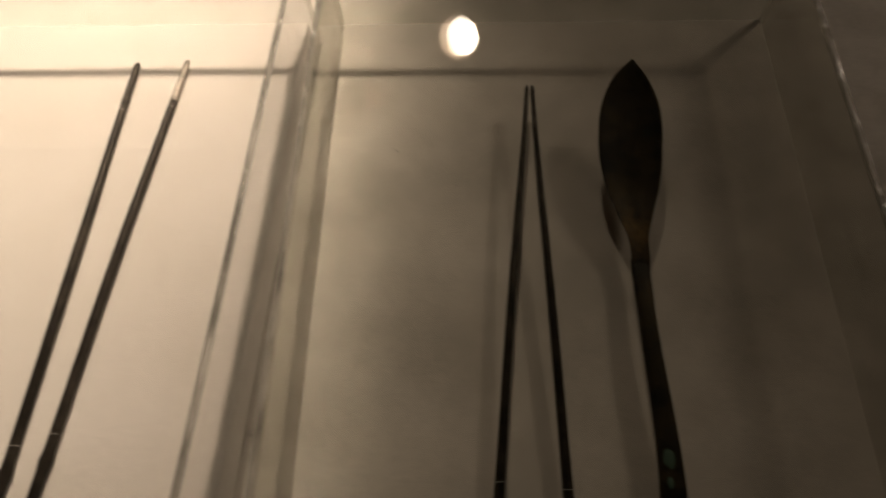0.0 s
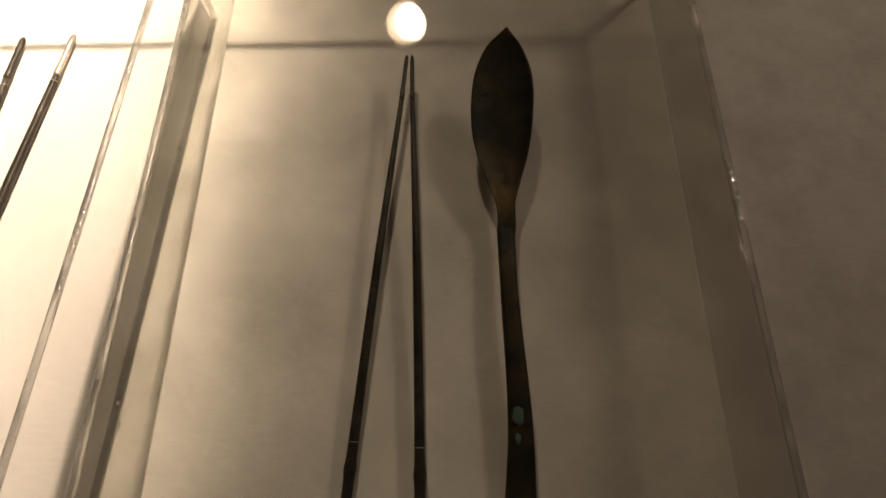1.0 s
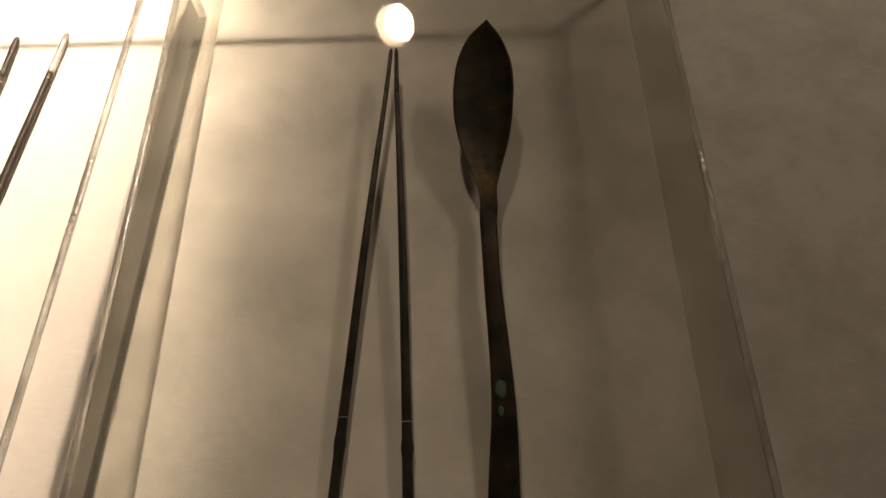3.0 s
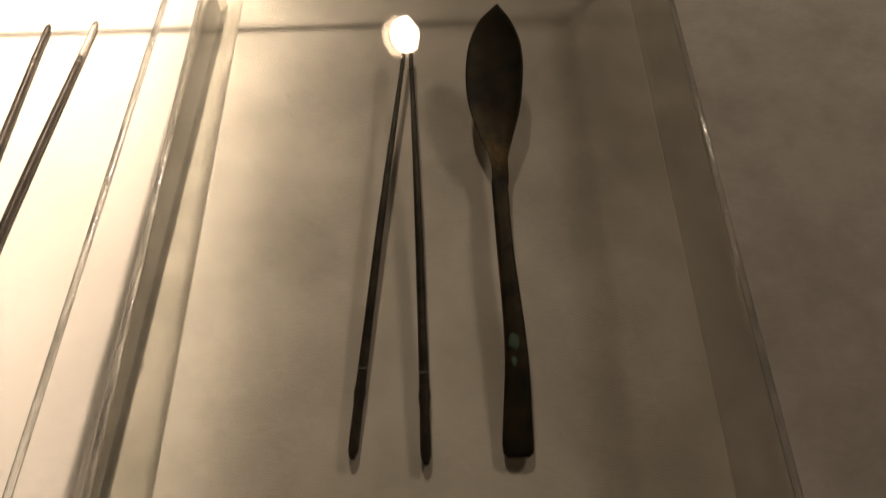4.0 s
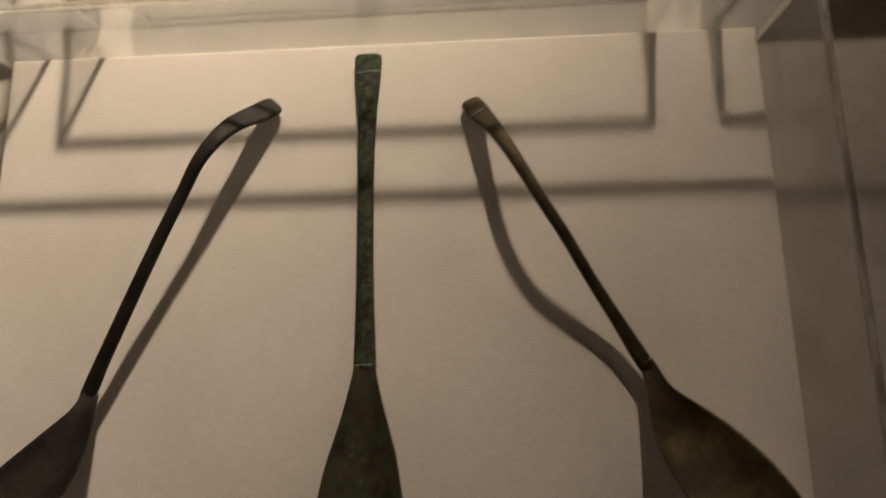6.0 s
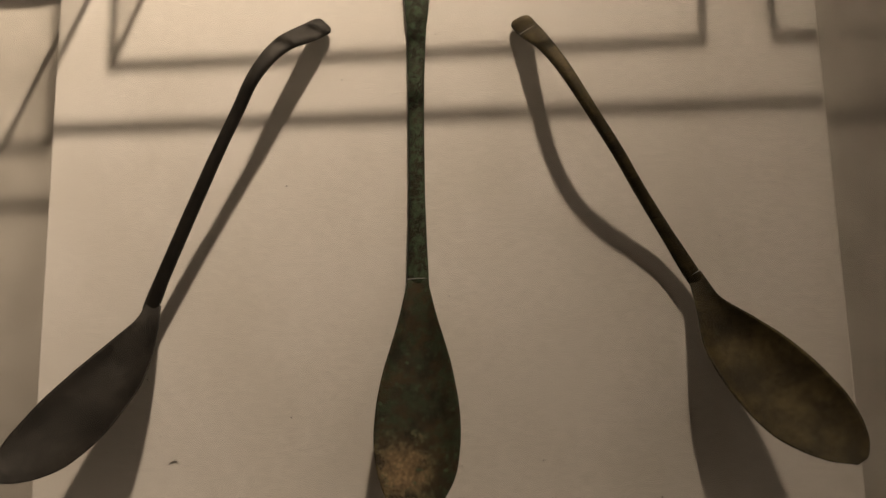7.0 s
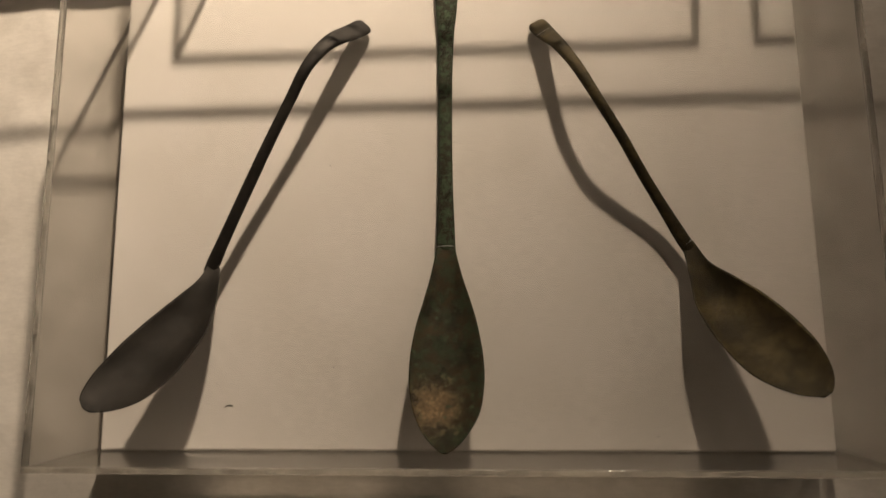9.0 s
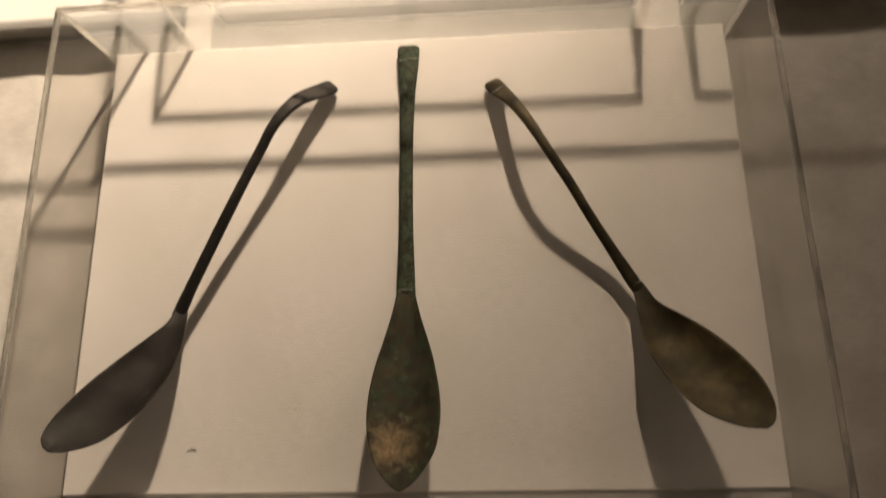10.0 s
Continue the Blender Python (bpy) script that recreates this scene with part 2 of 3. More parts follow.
def along(points, t):
    """A smooth curve through (t, value, value, ...) rows."""
    for k in range(len(points) - 1):
        if t <= points[k + 1][0] or k == len(points) - 2:
            p0, p1, p2, p3 = points[max(k - 1, 0)], points[k], points[k + 1], points[min(k + 2, len(points) - 1)]
            h = p2[0] - p1[0]
            u = (t - p1[0]) / h
            res = []
            for i in range(1, len(p1)):
                m1 = (p2[i] - p0[i]) / max(p2[0] - p0[0], 1e-6) * h
                m2 = (p3[i] - p1[i]) / max(p3[0] - p1[0], 1e-6) * h
                res.append((2 * u**3 - 3 * u**2 + 1) * p1[i] + (u**3 - 2 * u**2 + u) * m1 + (-2 * u**3 + 3 * u**2) * p2[i] + (u**3 - u**2) * m2)
            return res


def rod(path, mat, name, parent, label="", sides=14, steps=48):
    """A bar swept along rows of (t, x, y, z, half width, half thickness), with rounded ends."""
    bm = bmesh.new()
    rings = []
    ts = [path[0][0] + (path[-1][0] - path[0][0]) * i / steps for i in range(steps + 1)]
    pts = [along(path, t) for t in ts]
    for i, p in enumerate(pts):
        a, b = pts[max(i - 1, 0)], pts[min(i + 1, steps)]
        d = Vector((b[0] - a[0], b[1] - a[1], b[2] - a[2])).normalized()
        side = d.cross(Vector((0, 0, 1))).normalized()
        up = side.cross(d)
        ring = []
        for k in range(sides):
            an = 2 * math.pi * k / sides
            c, s = math.cos(an), math.sin(an)
            c, s = math.copysign(abs(c) ** 0.8, c), math.copysign(abs(s) ** 0.8, s)
            ring.append(bm.verts.new(Vector(p[:3]) + side * (c * p[3]) + up * (s * p[4])))
        rings.append(ring)
    for r0, r1 in zip(rings, rings[1:]):
        for k in range(sides):
            bm.faces.new((r0[k], r0[(k + 1) % sides], r1[(k + 1) % sides], r1[k]))
    for ring, sign in ((rings[0], -1), (rings[-1], 1)):
        centre = sum((v.co for v in ring), Vector()) / sides
        c = bm.verts.new(centre)
        for k in range(sides):
            bm.faces.new((ring[k], ring[(k + 1) % sides], c))
    ob = part(name, bm, mat, parent, label)
    ob.data.polygons.foreach_set("use_smooth", [True] * len(ob.data.polygons))
    return ob


def bowl(neck, tip, rims, depth, sag, mat, name, parent, label=""):
    """A leaf-shaped dish from neck to tip; rims gives (u, one rim, other rim) along it, depth its hollow, sag the bow of its length."""
    bm = bmesh.new()
    a, b = Vector(neck), Vector(tip)
    d = (b - a).normalized()
    side = d.cross(Vector((0, 0, 1))).normalized()
    up = side.cross(d)
    nu, nv, thick = 56, 22, 0.0012
    tops, lows = [], []
    for i in range(nu + 1):
        u = 1 - (1 - i / nu) ** 1.25
        r0, r1 = along(rims, u)
        w = abs(r1 - r0) / 2
        hollow = depth * min(1.0, math.sin(math.pi * min(1, u * 0.97 + 0.02)) ** 0.7 * 1.1) * min(1.0, w / 0.014)
        base = a.lerp(b, u) - up * (sag * math.sin(math.pi * u))
        wobble = 0.00025 * noise.noise((u * 9, a.x * 50, 0.0))
        row_t, row_l = [], []
        for j in range(nv + 1):
            v = -1 + 2 * j / nv
            edge = thick * (1 - 0.5 * abs(v) ** 6)
            q = base + side * (r0 + (r1 - r0) * (v + 1) / 2 + wobble * v) - up * (hollow * (1 - abs(v) ** 2.4))
            row_t.append(bm.verts.new(q + up * edge * 0.5))
            row_l.append(bm.verts.new(q - up * edge * 0.5))
        tops.append(row_t)
        lows.append(row_l)
    for i in range(nu):
        for j in range(nv):
            bm.faces.new((tops[i][j], tops[i][j + 1], tops[i + 1][j + 1], tops[i + 1][j]))
            bm.faces.new((lows[i][j], lows[i + 1][j], lows[i + 1][j + 1], lows[i][j + 1]))
        for j in (0, nv):
            bm.faces.new((tops[i][j], tops[i + 1][j], lows[i + 1][j], lows[i][j]))
    for i in (0, nu):
        for j in range(nv):
            bm.faces.new((tops[i][j], tops[i][j + 1], lows[i][j + 1], lows[i][j]))
    ob = part(name, bm, mat, parent, label)
    ob.data.polygons.foreach_set("use_smooth", [True] * len(ob.data.polygons))
    return ob


def thread(centre, lateral, half, rise, parent):
    """A loop of clear nylon that ties a piece down."""
    c, d = Vector(centre), Vector((lateral[0], lateral[1], 0)).normalized()
    rows = []
    for k in range(9):
        an = math.pi * k / 8
        p = c + d * (math.cos(an) * half) + Vector((0, 0, math.sin(an) ** 0.5 * rise if 0 < k < 8 else 0))
        rows.append((k / 8, p.x, p.y, p.z, 0.00013, 0.00013))
    return rod(rows, NYLON, "thread", parent, "thin clear nylon tie", sides=6, steps=24)


# ---- setting ----
FAB, TOP = -0.022, 0.055


def cloth_sheet():
    nx, ny, x0, x1, y0, y1 = 340, 245, -1.25, 1.0, -0.78, 0.78
    verts, faces = [], []
    for j in range(ny + 1):
        for i in range(nx + 1):
            x, y = x0 + (x1 - x0) * i / nx, y0 + (y1 - y0) * j / ny
            z = 0.0009 * noise.noise((x * 9, y * 6, 1.0)) + 0.0009 * noise.noise((x * 26 + y * 12, y * 20, 4.0)) + 0.0003 * noise.noise((x * 70, y * 60, 2.0)) - 0.0014
            verts.append((x, y, FAB + z))
    for j in range(ny):
        for i in range(nx):
            k = j * (nx + 1) + i
            faces.append((k, k + 1, k + nx + 2, k + nx + 1))
    return tagged(new("ground_cloth", mesh_of("ground_cloth", verts, faces, CLOTH, True)), "cream linen cloth stretched over the display table", "tablecloth", kind="structure")


cloth_sheet()
tagged(part("display_table", box(-1.24, 0.99, -0.77, 0.77, -0.95, FAB - 0.006), WALL, None), "painted plinth of the display table under the cloth", "table", kind="structure")
tagged(part("floor", box(-2.6, 2.6, -2.2, 1.4, -1.0, -0.95), WALL, None), "dark floor of the gallery", "floor", kind="structure")
tagged(part("ceiling", box(-2.6, 2.6, -2.2, 1.4, 1.6, 1.65), WALL, None), "dark painted ceiling of the gallery", "ceiling", kind="structure")
for nm, b in (("wall_north", (-2.6, 2.6, 1.4, 1.45)), ("wall_south", (-2.6, 2.6, -2.25, -2.2)), ("wall_west", (-2.65, -2.6, -2.2, 1.4)), ("wall_east", (2.6, 2.65, -2.2, 1.4))):
    tagged(part(nm, box(*b, -0.95, 1.6), WALL, None), "dim painted gallery wall", "wall", kind="structure")


def skewed(bm, x0, x1, y0, y1, west=0.0, east=0.0, north=0.0, lean=0.0, south=0.0):
    """Out of square, as glued by hand: how far the north corners stray in x, the two west ones in y, and the top of the back."""
    for v in bm.verts:
        u, w = (v.co.x - x0) / (x1 - x0), (v.co.y - y0) / (y1 - y0)
        v.co.x += (west * (1 - u) + east * u) * w
        v.co.y += (north * (1 - u) + lean * (v.co.z - FAB) / (TOP - FAB)) * w + south * (1 - u) * (1 - w)
    return bm


def mount(x0, x1, y0, y1, label, skew):
    ob = part("mount_board", skewed(box(x0, x1, y0, y1, FAB, 0.0, 0.0012), x0, x1, y0, y1, *skew), BOARD, None)
    return tagged(ob, label, "mount board", "mount boards")


def cover(x0, x1, y0, y1, label, skew, lid=None, west_shade=True):
    """An open-bottomed acrylic box: five panes, glued edges."""
    t, g = 0.003, 0.0002
    ob = thing("acrylic_cover", ((x0 + x1) / 2, (y0 + y1) / 2, FAB), label, "display cover", "acrylic covers")
    inv = Matrix.Translation(ob.location).inverted()

    def add(name, *b, mat=PANE, shadow=True):
        bm = skewed(box(*b, 0.0 if name.endswith("pane") else 0.0005, 1), x0, x1, y0, y1, *skew)
        bm.transform(inv)
        p = part(name, bm, mat, ob)
        p.visible_shadow = shadow
        return p

    add("top_pane", x0 + t + g, x1 - t - g, y0 + t + g, y1 - t - g, TOP - t, TOP, mat=lid or PANE, shadow=False)
    for nm, yy in (("front_pane", y0), ("back_pane", y1 - t)):
        add(nm, x0 + t + g, x1 - t - g, yy, yy + t, FAB + 0.002 + g, TOP - t - g, mat=FRONT, shadow=False)
        add("edge_strip", x0, x1, yy, yy + t, TOP - t, TOP, mat=EDGE_LIT)
        add("edge_strip", x0 + t + g, x1 - t - g, yy, yy + t, FAB, FAB + 0.002, mat=EDGE_LIT)
    for nm, xx in (("side_pane", x0), ("side_pane", x1 - t)):
        add(nm, xx, xx + t, y0 + t + g, y1 - t - g, FAB + 0.002 + g, TOP - t - g, mat=SIDE, shadow=west_shade or xx > x0)
        add("edge_strip", xx, xx + t, y0 + t + g, y1 - t - g, TOP - t, TOP, mat=EDGE)
        add("edge_strip", xx, xx + t, y0 + t + g, y1 - t - g, FAB, FAB + 0.002, mat=PANE)
        for yy in (y0, y1 - t):
            add("corner_strip", xx, xx + t, yy, yy + t, FAB, TOP - t - g, mat=EDGE_LIT)
    return ob


AR, AL, AF, BB = (-0.0755, 0.209, 0.0140, 0.410), (-0.407, -0.1055, 0.0145, 0.412), (-0.735, -0.436, 0.019, 0.415), (-0.4815, -0.0485, -0.3085, -0.0125)
SKEW_AR, SKEW_AL, SQUARE, SKEW_BB = (-0.009, 0.0), (0.0, 0.004, 0.0, 0.0, 0.005), (0.0, 0.0), (0.0, 0.0, 0.006, -0.003)
for b, skew, label in ((AR, SKEW_AR, "linen-covered board holding a bronze spoon and chopsticks"), (AL, SKEW_AL, "brightly lit linen-covered board under clear acrylic"),
                       (AF, SQUARE, "linen-covered mount board at the end of the row"), (BB, SKEW_BB[:3], "wide linen-covered board holding three bronze spoons")):
    side = 0.0078 if b is BB else 0.0045
    mount(b[0] + (side if b is BB else 0.0034), b[1] - side, b[2] + (0.0033 if b is BB else 0.0040), b[3] - (0.0034 if b is BB else 0.0040), label, skew)
cover(*AR, "acrylic box cover with a smudged top", SKEW_AR, SMOKE, False)
left_cover = cover(*AL, "clear acrylic box cover with bright glued edges", SKEW_AL)
cover(*AF, "clear acrylic box cover at the end of the row", SQUARE)
cover(*BB, "wide clear acrylic box cover over three spoons", SKEW_BB)
CC = (-0.424, -0.068, -0.640, -0.3365)
mount(CC[0] + 0.012, CC[1] - 0.030, CC[2] + 0.01, CC[3] - 0.0036, "linen-covered board of the foremost row", SQUARE)
cover(*CC, "clear acrylic box cover in the foremost row", SQUARE)


def drop_of_glue(x, y, z, r, parent):
    bm = bmesh.new()
    bmesh.ops.create_uvsphere(bm, u_segments=14, v_segments=10, radius=1.0)
    for v in bm.verts:
        v.co = Vector((x + v.co.x * r * 0.5, y + v.co.y * r, z + v.co.z * r)) - parent.location
    ob = part("glue_drop", bm, EDGE, parent, "clear bead of dried glue")
    ob.data.polygons.foreach_set("use_smooth", [True] * len(ob.data.polygons))


for y in (0.1255, 0.289):
    drop_of_glue(-0.1030, y, -0.0155, 0.0016, left_cover)


# ---- the spotlight itself, mirrored in the acrylic ----
def spotlight_lamp(eye, target):
    m = look(eye, target)
    ob = thing("spotlight_lamp", eye, "small black spotlight with a glowing round lens", "spotlight")
    shift = Matrix.Translation(-Vector(eye)) @ m
    can = bmesh.new()
    rings = []
    for r, z in ((0.036, -0.010), (0.039, -0.010), (0.041, 0.030), (0.041, 0.085), (0.034, 0.100), (0.0, 0.102)):
        rings.append([can.verts.new((r * math.cos(k * math.pi / 16), r * math.sin(k * math.pi / 16), z)) for k in range(32)])
    inner = [can.verts.new((0.036 * math.cos(k * math.pi / 16), 0.036 * math.sin(k * math.pi / 16), 0.036)) for k in range(32)]
    for a, b in zip([inner] + rings, rings):
        for k in range(32):
            can.faces.new((a[k], a[(k + 1) % 32], b[(k + 1) % 32], b[k]))
    bmesh.ops.remove_doubles(can, verts=can.verts[:], dist=1e-5)
    can.transform(shift)
    part("housing", can, WALL, ob, "black painted metal can")
    disc = bmesh.new()
    bmesh.ops.create_circle(disc, cap_ends=True, segments=32, radius=0.033)
    bmesh.ops.translate(disc, verts=disc.verts[:], vec=(0, 0, 0.034))
    disc.transform(shift)
    part("lens", disc, LENS, ob, "glowing warm white lens")
    stem = rod([(0, 0, 0, 0.06, 0.006, 0.006), (0.5, 0, 0.01, 0.5, 0.006, 0.006), (1, 0, 0.02, 0.965, 0.006, 0.006)], WALL, "stem", ob, sides=10, steps=12)
    return stem


spotlight_lamp(LAMP, (-0.20, 0.15, 0.0))


# ---- spoons ----
RIM_GREEN = [(0, 0.0045, -0.0053), (0.14, 0.008, -0.009), (0.3, 0.013, -0.0145), (0.45, 0.0176, -0.0186), (0.6, 0.0197, -0.0208), (0.716, 0.0193, -0.0204), (0.83, 0.0165, -0.0178), (0.914, 0.0117, -0.0121), (0.98, 0.0048, -0.005), (1.0, 0.0014, -0.0008)]
RIM_GREY = [(0, 0.0030, -0.0052), (0.1, 0.0006, -0.0118), (0.2, 0.0018, -0.0176), (0.35, 0.0048, -0.0237), (0.5, 0.0075, -0.0257), (0.65, 0.0091, -0.0256), (0.8, 0.0091, -0.0223), (0.9, 0.0078, -0.0165), (0.97, 0.0048, -0.009), (1.0, 0.0002, -0.004)]
RIM_BROWN = [(0, -0.0040, 0.003), (0.133, -0.0022, 0.010), (0.185, -0.003, 0.013), (0.297, -0.0069, 0.0193), (0.451, -0.0113, 0.0231), (0.605, -0.0133, 0.0242), (0.738, -0.0132, 0.023), (0.851, -0.0109, 0.0184), (0.938, -0.0066, 0.0121), (0.985, -0.0022, 0.0066), (1.0, 0.0003, 0.0048)]
RIM_DARK = [(0, -0.0046, 0.0052), (0.06, -0.0042, 0.0055), (0.148, -0.0058, 0.0054), (0.25, -0.0108, 0.0083), (0.4, -0.0175, 0.013), (0.545, -0.0202, 0.0151), (0.666, -0.0202, 0.0158), (0.785, -0.018, 0.0142), (0.904, -0.0118, 0.0085), (1.0, -0.0008, 0.0002)]
RIM_LEAF = [(0, -0.004, 0.004), (0.15, -0.0095, 0.0095), (0.35, -0.018, 0.018), (0.55, -0.0212, 0.0212), (0.72, -0.0198, 0.0198), (0.87, -0.0135, 0.0135), (0.95, -0.007, 0.007), (1.0, -0.0006, 0.0006)]


def spoon_green():
    ob = thing("spoon", (0, 0, 0), "straight bronze spoon with mottled green patina", "spoon", "bronze spoons")
    handle = rod([(0, -0.2645, -0.0205, 0.0032, 0.0056, 0.0010), (0.02, -0.2645, -0.0220, 0.0032, 0.0072, 0.0012), (0.05, -0.2645, -0.026, 0.0032, 0.0074, 0.0014), (0.165, -0.265, -0.047, 0.0034, 0.0060, 0.0018), (0.18, -0.2652, -0.051, 0.0028, 0.0054, 0.0016),
         (0.4, -0.266, -0.087, 0.0030, 0.0044, 0.0020), (0.72, -0.2665, -0.145, 0.0030, 0.0044, 0.0022), (1, -0.2667, -0.191, 0.0034, 0.0058, 0.0020)], GREEN_ROD, "handle", ob, steps=90)
    bowl((-0.267, -0.188, 0.0045), (-0.265, -0.300, 0.043), RIM_GREEN, 0.005, 0.002, GREEN, "bowl", ob, "mottled green bowl with a worn tan patch")
    thread((-0.267, -0.1885, 0.001), (1, 0.03), 0.0060, 0.0048, handle)
    thread((-0.2645, -0.0315, 0.001), (1, 0.05), 0.0078, 0.0042, handle)


def spoon_grey():
    ob = thing("spoon", (0, 0, 0), "dark grey bronze spoon with arched handle", "spoon", "bronze spoons")
    handle = rod([(0, -0.3155, -0.0465, 0.0030, 0.0045, 0.0010), (0.012, -0.3170, -0.048, 0.0040, 0.0062, 0.0012), (0.05, -0.3215, -0.053, 0.0085, 0.0064, 0.0014), (0.12, -0.3335, -0.066, 0.0215, 0.0050, 0.0018), (0.22, -0.345, -0.0835, 0.0275, 0.0036, 0.0022),
         (0.34, -0.355, -0.102, 0.0255, 0.0032, 0.0024), (0.47, -0.365, -0.121, 0.0235, 0.0032, 0.0024), (0.62, -0.3765, -0.143, 0.0203, 0.0034, 0.0024), (0.85, -0.397, -0.184, 0.0148, 0.0036, 0.0024), (0.96, -0.4035, -0.1965, 0.0120, 0.0042, 0.0018), (1, -0.4065, -0.202, 0.0115, 0.0038, 0.0008)], GREY, "handle", ob, steps=90)
    bowl((-0.404, -0.197, 0.0115), (-0.449, -0.276, 0.057), RIM_GREY, 0.005, 0.001, GREY, "bowl", ob)
    thread((-0.4035, -0.1965, 0.009), (0.87, -0.5), 0.0050, 0.0045, handle)
    thread((-0.3225, -0.0545, 0.007), (0.75, -0.66), 0.0072, 0.0040, handle)


def spoon_brown():
    ob = thing("spoon", (0, 0, 0), "brown bronze spoon with bent slender handle", "spoon", "bronze spoons")
    handle = rod([(0, -0.2100, -0.0505, 0.0030, 0.0042, 0.0010), (0.012, -0.2093, -0.052, 0.0035, 0.0056, 0.0012), (0.05, -0.206, -0.058, 0.0065, 0.0058, 0.0015), (0.15, -0.198, -0.0715, 0.016, 0.0042, 0.0018), (0.28, -0.189, -0.089, 0.0235, 0.0034, 0.0022),
         (0.42, -0.178, -0.110, 0.0248, 0.0030, 0.0022), (0.57, -0.166, -0.130, 0.021, 0.0030, 0.0022), (0.72, -0.154, -0.151, 0.015, 0.0030, 0.0022), (0.86, -0.142, -0.171, 0.010, 0.0033, 0.0022), (0.97, -0.1315, -0.1895, 0.0080, 0.0040, 0.0018), (1, -0.128, -0.196, 0.0080, 0.0036, 0.0008)], BROWN, "handle", ob, steps=90)
    bowl((-0.130, -0.191, 0.0075), (-0.0803, -0.270, 0.0519), RIM_BROWN, 0.006, 0.001, BROWN, "bowl", ob)
    thread((-0.1305, -0.1905, 0.005), (0.86, 0.5), 0.0050, 0.0045, handle)
    thread((-0.2055, -0.0595, 0.005), (0.86, 0.5), 0.0066, 0.0042, handle)


def spoon_dark():
    ob = thing("spoon", (0, 0, 0), "nearly black bronze spoon with pointed leaf bowl", "spoon", "bronze spoons")
    handle = rod([(0, 0.104, 0.0575, 0.0040, 0.0052, 0.0012), (0.015, 0.104, 0.0590, 0.0040, 0.0070, 0.0016), (0.05, 0.104, 0.064, 0.0042, 0.0076, 0.0018), (0.3, 0.1055, 0.109, 0.0090, 0.0060, 0.0026),
         (0.7, 0.1025, 0.174, 0.0115, 0.0046, 0.0028), (0.92, 0.1018, 0.2085, 0.0110, 0.0048, 0.0018), (1, 0.1017, 0.218, 0.0095, 0.0044, 0.0008)], DARK, "handle", ob, steps=70)
    bowl((0.1016, 0.2105, 0.0105), (0.1052, 0.3375, 0.0345), RIM_DARK, 0.005, 0.002, DARK, "bowl", ob)
    thread((0.1017, 0.2075, 0.006), (1, 0.0), 0.0054, 0.0066, handle)
    part("corrosion_spot", crust_spot(0.1045, 0.114, 0.0119, 0.0026, 0.0048, 5), VERDIGRIS, handle, "pale green corrosion spot")
    part("corrosion_spot", crust_spot(0.1040, 0.103, 0.0112, 0.0014, 0.0026, 9), VERDIGRIS, handle, "pale green corrosion spot")


def crust_spot(x, y, z, rx, ry, seed):
    bm = bmesh.new()
    bmesh.ops.create_icosphere(bm, subdivisions=3, radius=1.0)
    for v in bm.verts:
        k = 1 + 0.3 * noise.noise(v.co * 1.7 + Vector((seed, 0, 0)))
        v.co = Vector((x + v.co.x * rx * k, y + v.co.y * ry * k, z + v.co.z * 0.0005))
    return bm


def spoon_left():
    ob = thing("spoon", (0, 0, 0), "grey bronze spoon with raised pointed bowl", "spoon", "bronze spoons")
    handle = rod([(0, -0.330, 0.360, 0.004, 0.0045, 0.0012), (0.03, -0.329, 0.355, 0.004, 0.0065, 0.0015), (0.3, -0.315, 0.31, 0.014, 0.0038, 0.0022), (0.7, -0.293, 0.245, 0.020, 0.0032, 0.0022), (1, -0.277, 0.203, 0.016, 0.0046, 0.002)], GREY, "handle", ob)
    bowl((-0.276, 0.208, 0.014), (-0.250, 0.123, 0.035), RIM_LEAF, 0.005, 0.000, GREY, "bowl", ob)
    thread((-0.2785, 0.208, 0.013), (0.95, 0.3), 0.0052, 0.0060, handle)


def spoon_far():
    ob = thing("spoon", (0, 0, 0), "dark bronze spoon with flared handle end", "spoon", "bronze spoons")
    handle = rod([(0, -0.478, 0.0315, 0.004, 0.0040, 0.0012), (0.02, -0.478, 0.033, 0.004, 0.0064, 0.0014), (0.3, -0.486, 0.09, 0.012, 0.0042, 0.0022), (0.7, -0.497, 0.17, 0.013, 0.0034, 0.0024), (1, -0.503, 0.215, 0.010, 0.0046, 0.002)], GREY, "handle", ob)
    bowl((-0.503, 0.212, 0.010), (-0.517, 0.322, 0.036), RIM_LEAF, 0.005, 0.001, GREY, "bowl", ob)


VERDIGRIS = paint("verdigris", (0.07, 0.13, 0.09))
spoon_green(), spoon_grey(), spoon_brown(), spoon_dark(), spoon_left(), spoon_far()


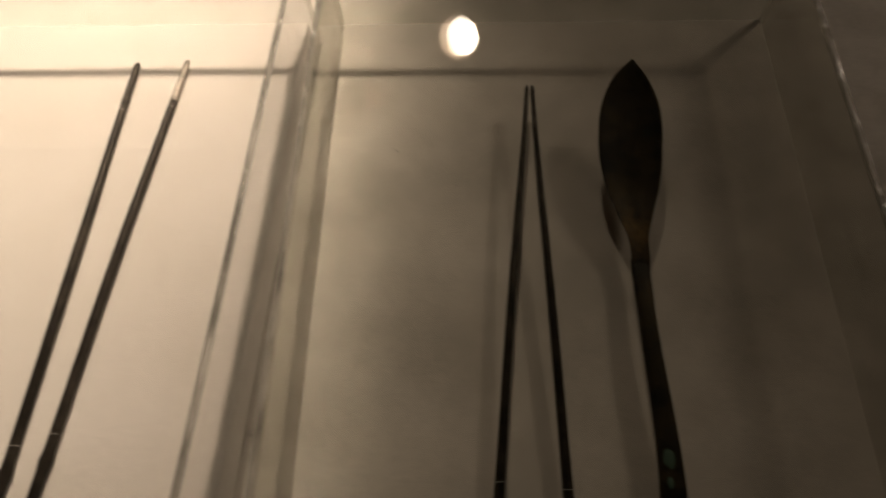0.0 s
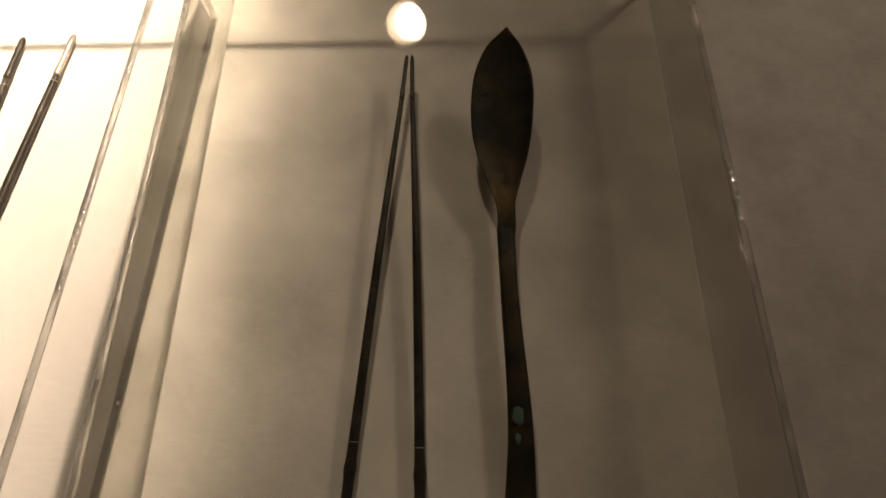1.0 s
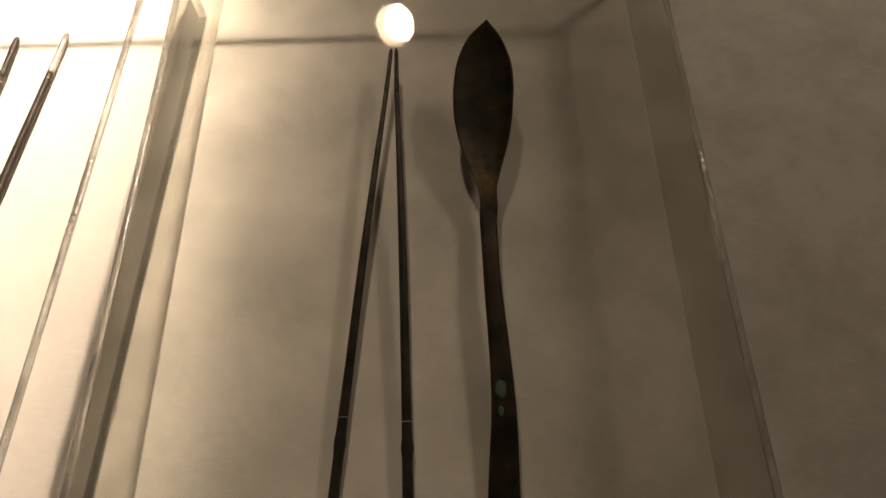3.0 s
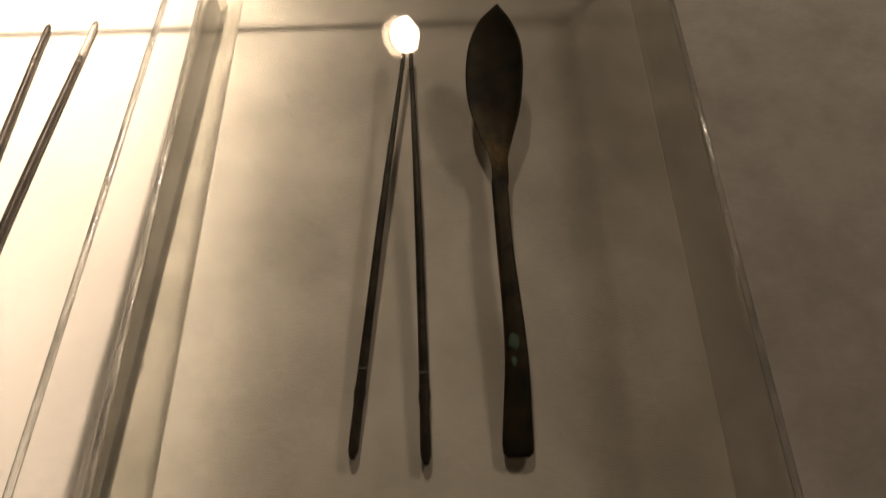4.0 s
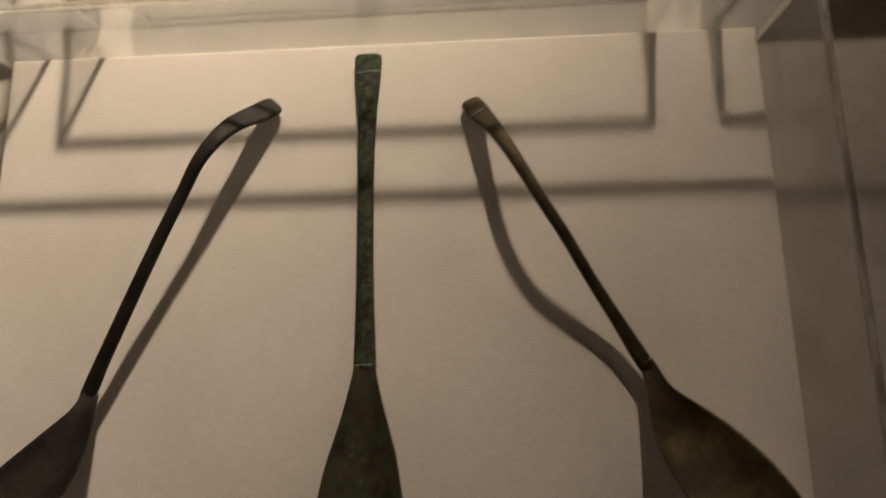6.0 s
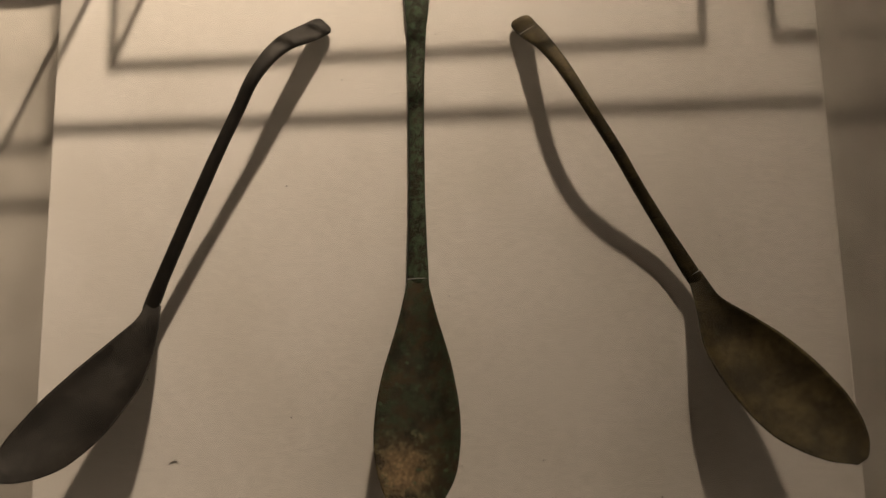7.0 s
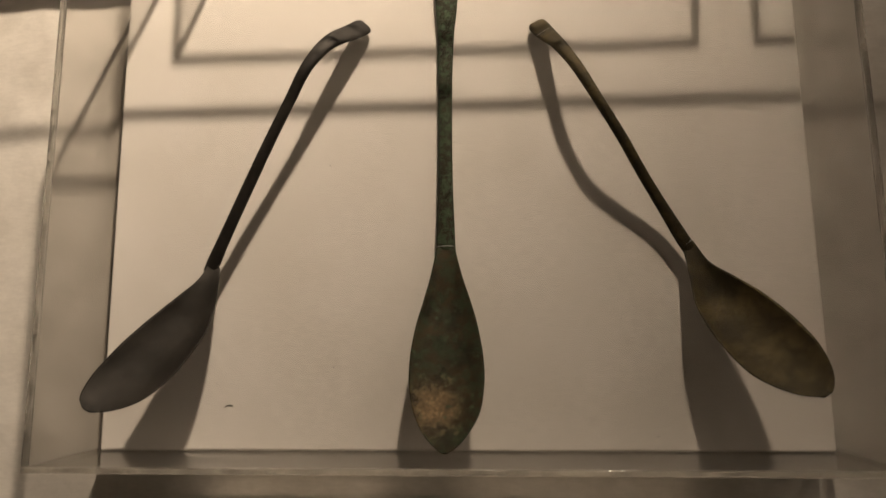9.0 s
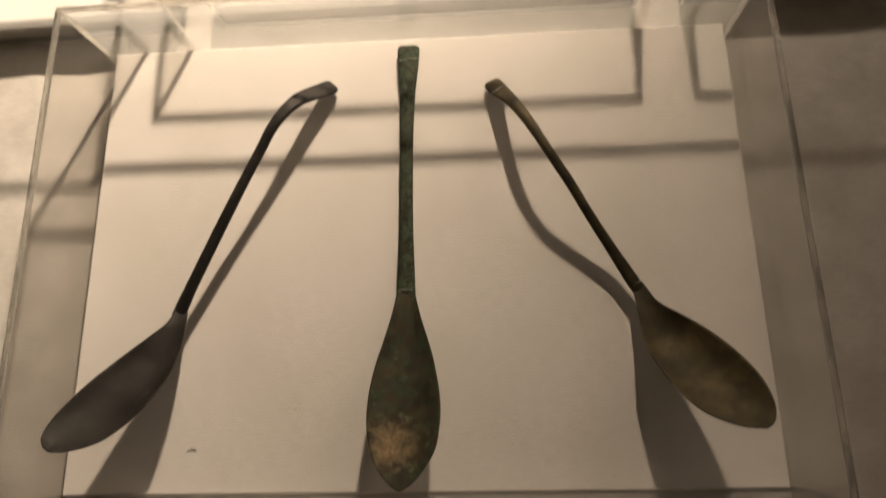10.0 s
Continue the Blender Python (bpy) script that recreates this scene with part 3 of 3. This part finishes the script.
# ---- chopsticks ----
def chopstick(butt, tip, label, bright=False, slim=1.0, ties=(0.16, 0.86)):
    ob = thing("chopstick", (0, 0, 0), label, "chopstick", "bronze chopsticks")
    a, b = Vector(butt), Vector(tip)

    def run(name, mat, stops, text=""):
        rows = []
        for u, r in stops:
            p = a.lerp(b, u)
            bend = 0.0006 * math.sin(u * 7 + a.x * 90)
            r *= 1 - (1 - slim) * u
            rows.append((u, p.x + bend, p.y, p.z, r, r * 0.95))
        return rod(rows, mat, name, ob, text, sides=10, steps=60)

    shaft = run("shaft", STICK, ((0, 0.0012), (0.004, 0.0022), (0.02, 0.0027), (0.105, 0.0028), (0.11, 0.0033), (0.125, 0.0033), (0.13, 0.0028), (0.5, 0.0027), (0.88, 0.0021)))
    run("tip", POLISH if bright else STICK, ((0.88, 0.0021), (0.885, 0.0023), (0.895, 0.0023), (0.90, 0.0021), (0.97, 0.0020), (0.992, 0.0018), (1, 0.0008)), "polished silvery tip" if bright else "")
    for u in ties:
        p = a.lerp(b, u)
        thread((p.x, p.y, p.z - 0.0031), (1, 0.05), 0.0032, 0.0062, shaft)


chopstick((0.0232, 0.0575, 0.0034), (0.0440, 0.3345, 0.016), "slender dark bronze chopstick crossing its mate", slim=0.66, ties=(0.16,))
chopstick((0.0600, 0.0545, 0.0034), (0.0475, 0.3345, 0.016), "slender dark bronze chopstick crossing its mate", slim=0.66, ties=(0.16,))
chopstick((-0.216, 0.064, 0.0036), (-0.218, 0.368, 0.0036), "dark bronze chopstick on a bright board")
chopstick((-0.200, 0.071, 0.0036), (-0.184, 0.370, 0.0036), "bronze chopstick with a polished silvery tip", True)


# ---- small things ----
lint = bmesh.new()
random.seed(7)
SPOTS = [(-0.158, -0.159), (-0.114, -0.171), (-0.118, -0.182), (-0.227, -0.219), (-0.231, -0.238), (-0.237, -0.196), (-0.366, -0.217), (-0.307, -0.078), (-0.192, -0.231), (-0.167, -0.232), (-0.186, -0.289), (-0.150, -0.297), (-0.116, -0.169), (-0.021, 0.307), (0.002, 0.271)]
SPOTS += [(random.uniform(-0.46, -0.07), random.uniform(-0.30, -0.02)) for _ in range(26)] + [(random.uniform(-0.06, 0.19), random.uniform(0.03, 0.38)) for _ in range(12)]
for x, y in SPOTS:
    r = random.uniform(0.0002, 0.00045)
    bmesh.ops.create_icosphere(lint, subdivisions=1, radius=r, matrix=Matrix.Translation((x, y, r * 0.5)))
tagged(part("lint", lint, STICK, None), "tiny dark specks of lint on the linen boards", "lint", kind="stuff")
hair = thing("hair_fibre", (0, 0, 0), "short curled dark fibre lying on the linen board", "fibre")
rod([(0, -0.3985, -0.2808, 0.0002, 0.00013, 0.00013), (0.45, -0.396, -0.2792, 0.0003, 0.00016, 0.00016), (0.75, -0.3940, -0.2795, 0.0003, 0.00016, 0.00016), (1, -0.3932, -0.2806, 0.0002, 0.00012, 0.00012)], STICK, "strand", hair, sides=6, steps=20)
curl = thing("hair_fibre", (0, 0, 0), "short curled dark fibre beside the chopsticks", "fibre")
rod([(0, -0.0375, 0.2975, 0.0002, 0.00012, 0.00012), (0.4, -0.0355, 0.2965, 0.0003, 0.00014, 0.00014), (0.75, -0.0345, 0.2945, 0.0003, 0.00014, 0.00014), (1, -0.0352, 0.2930, 0.0002, 0.00012, 0.00012)], STICK, "strand", curl, sides=6, steps=20)
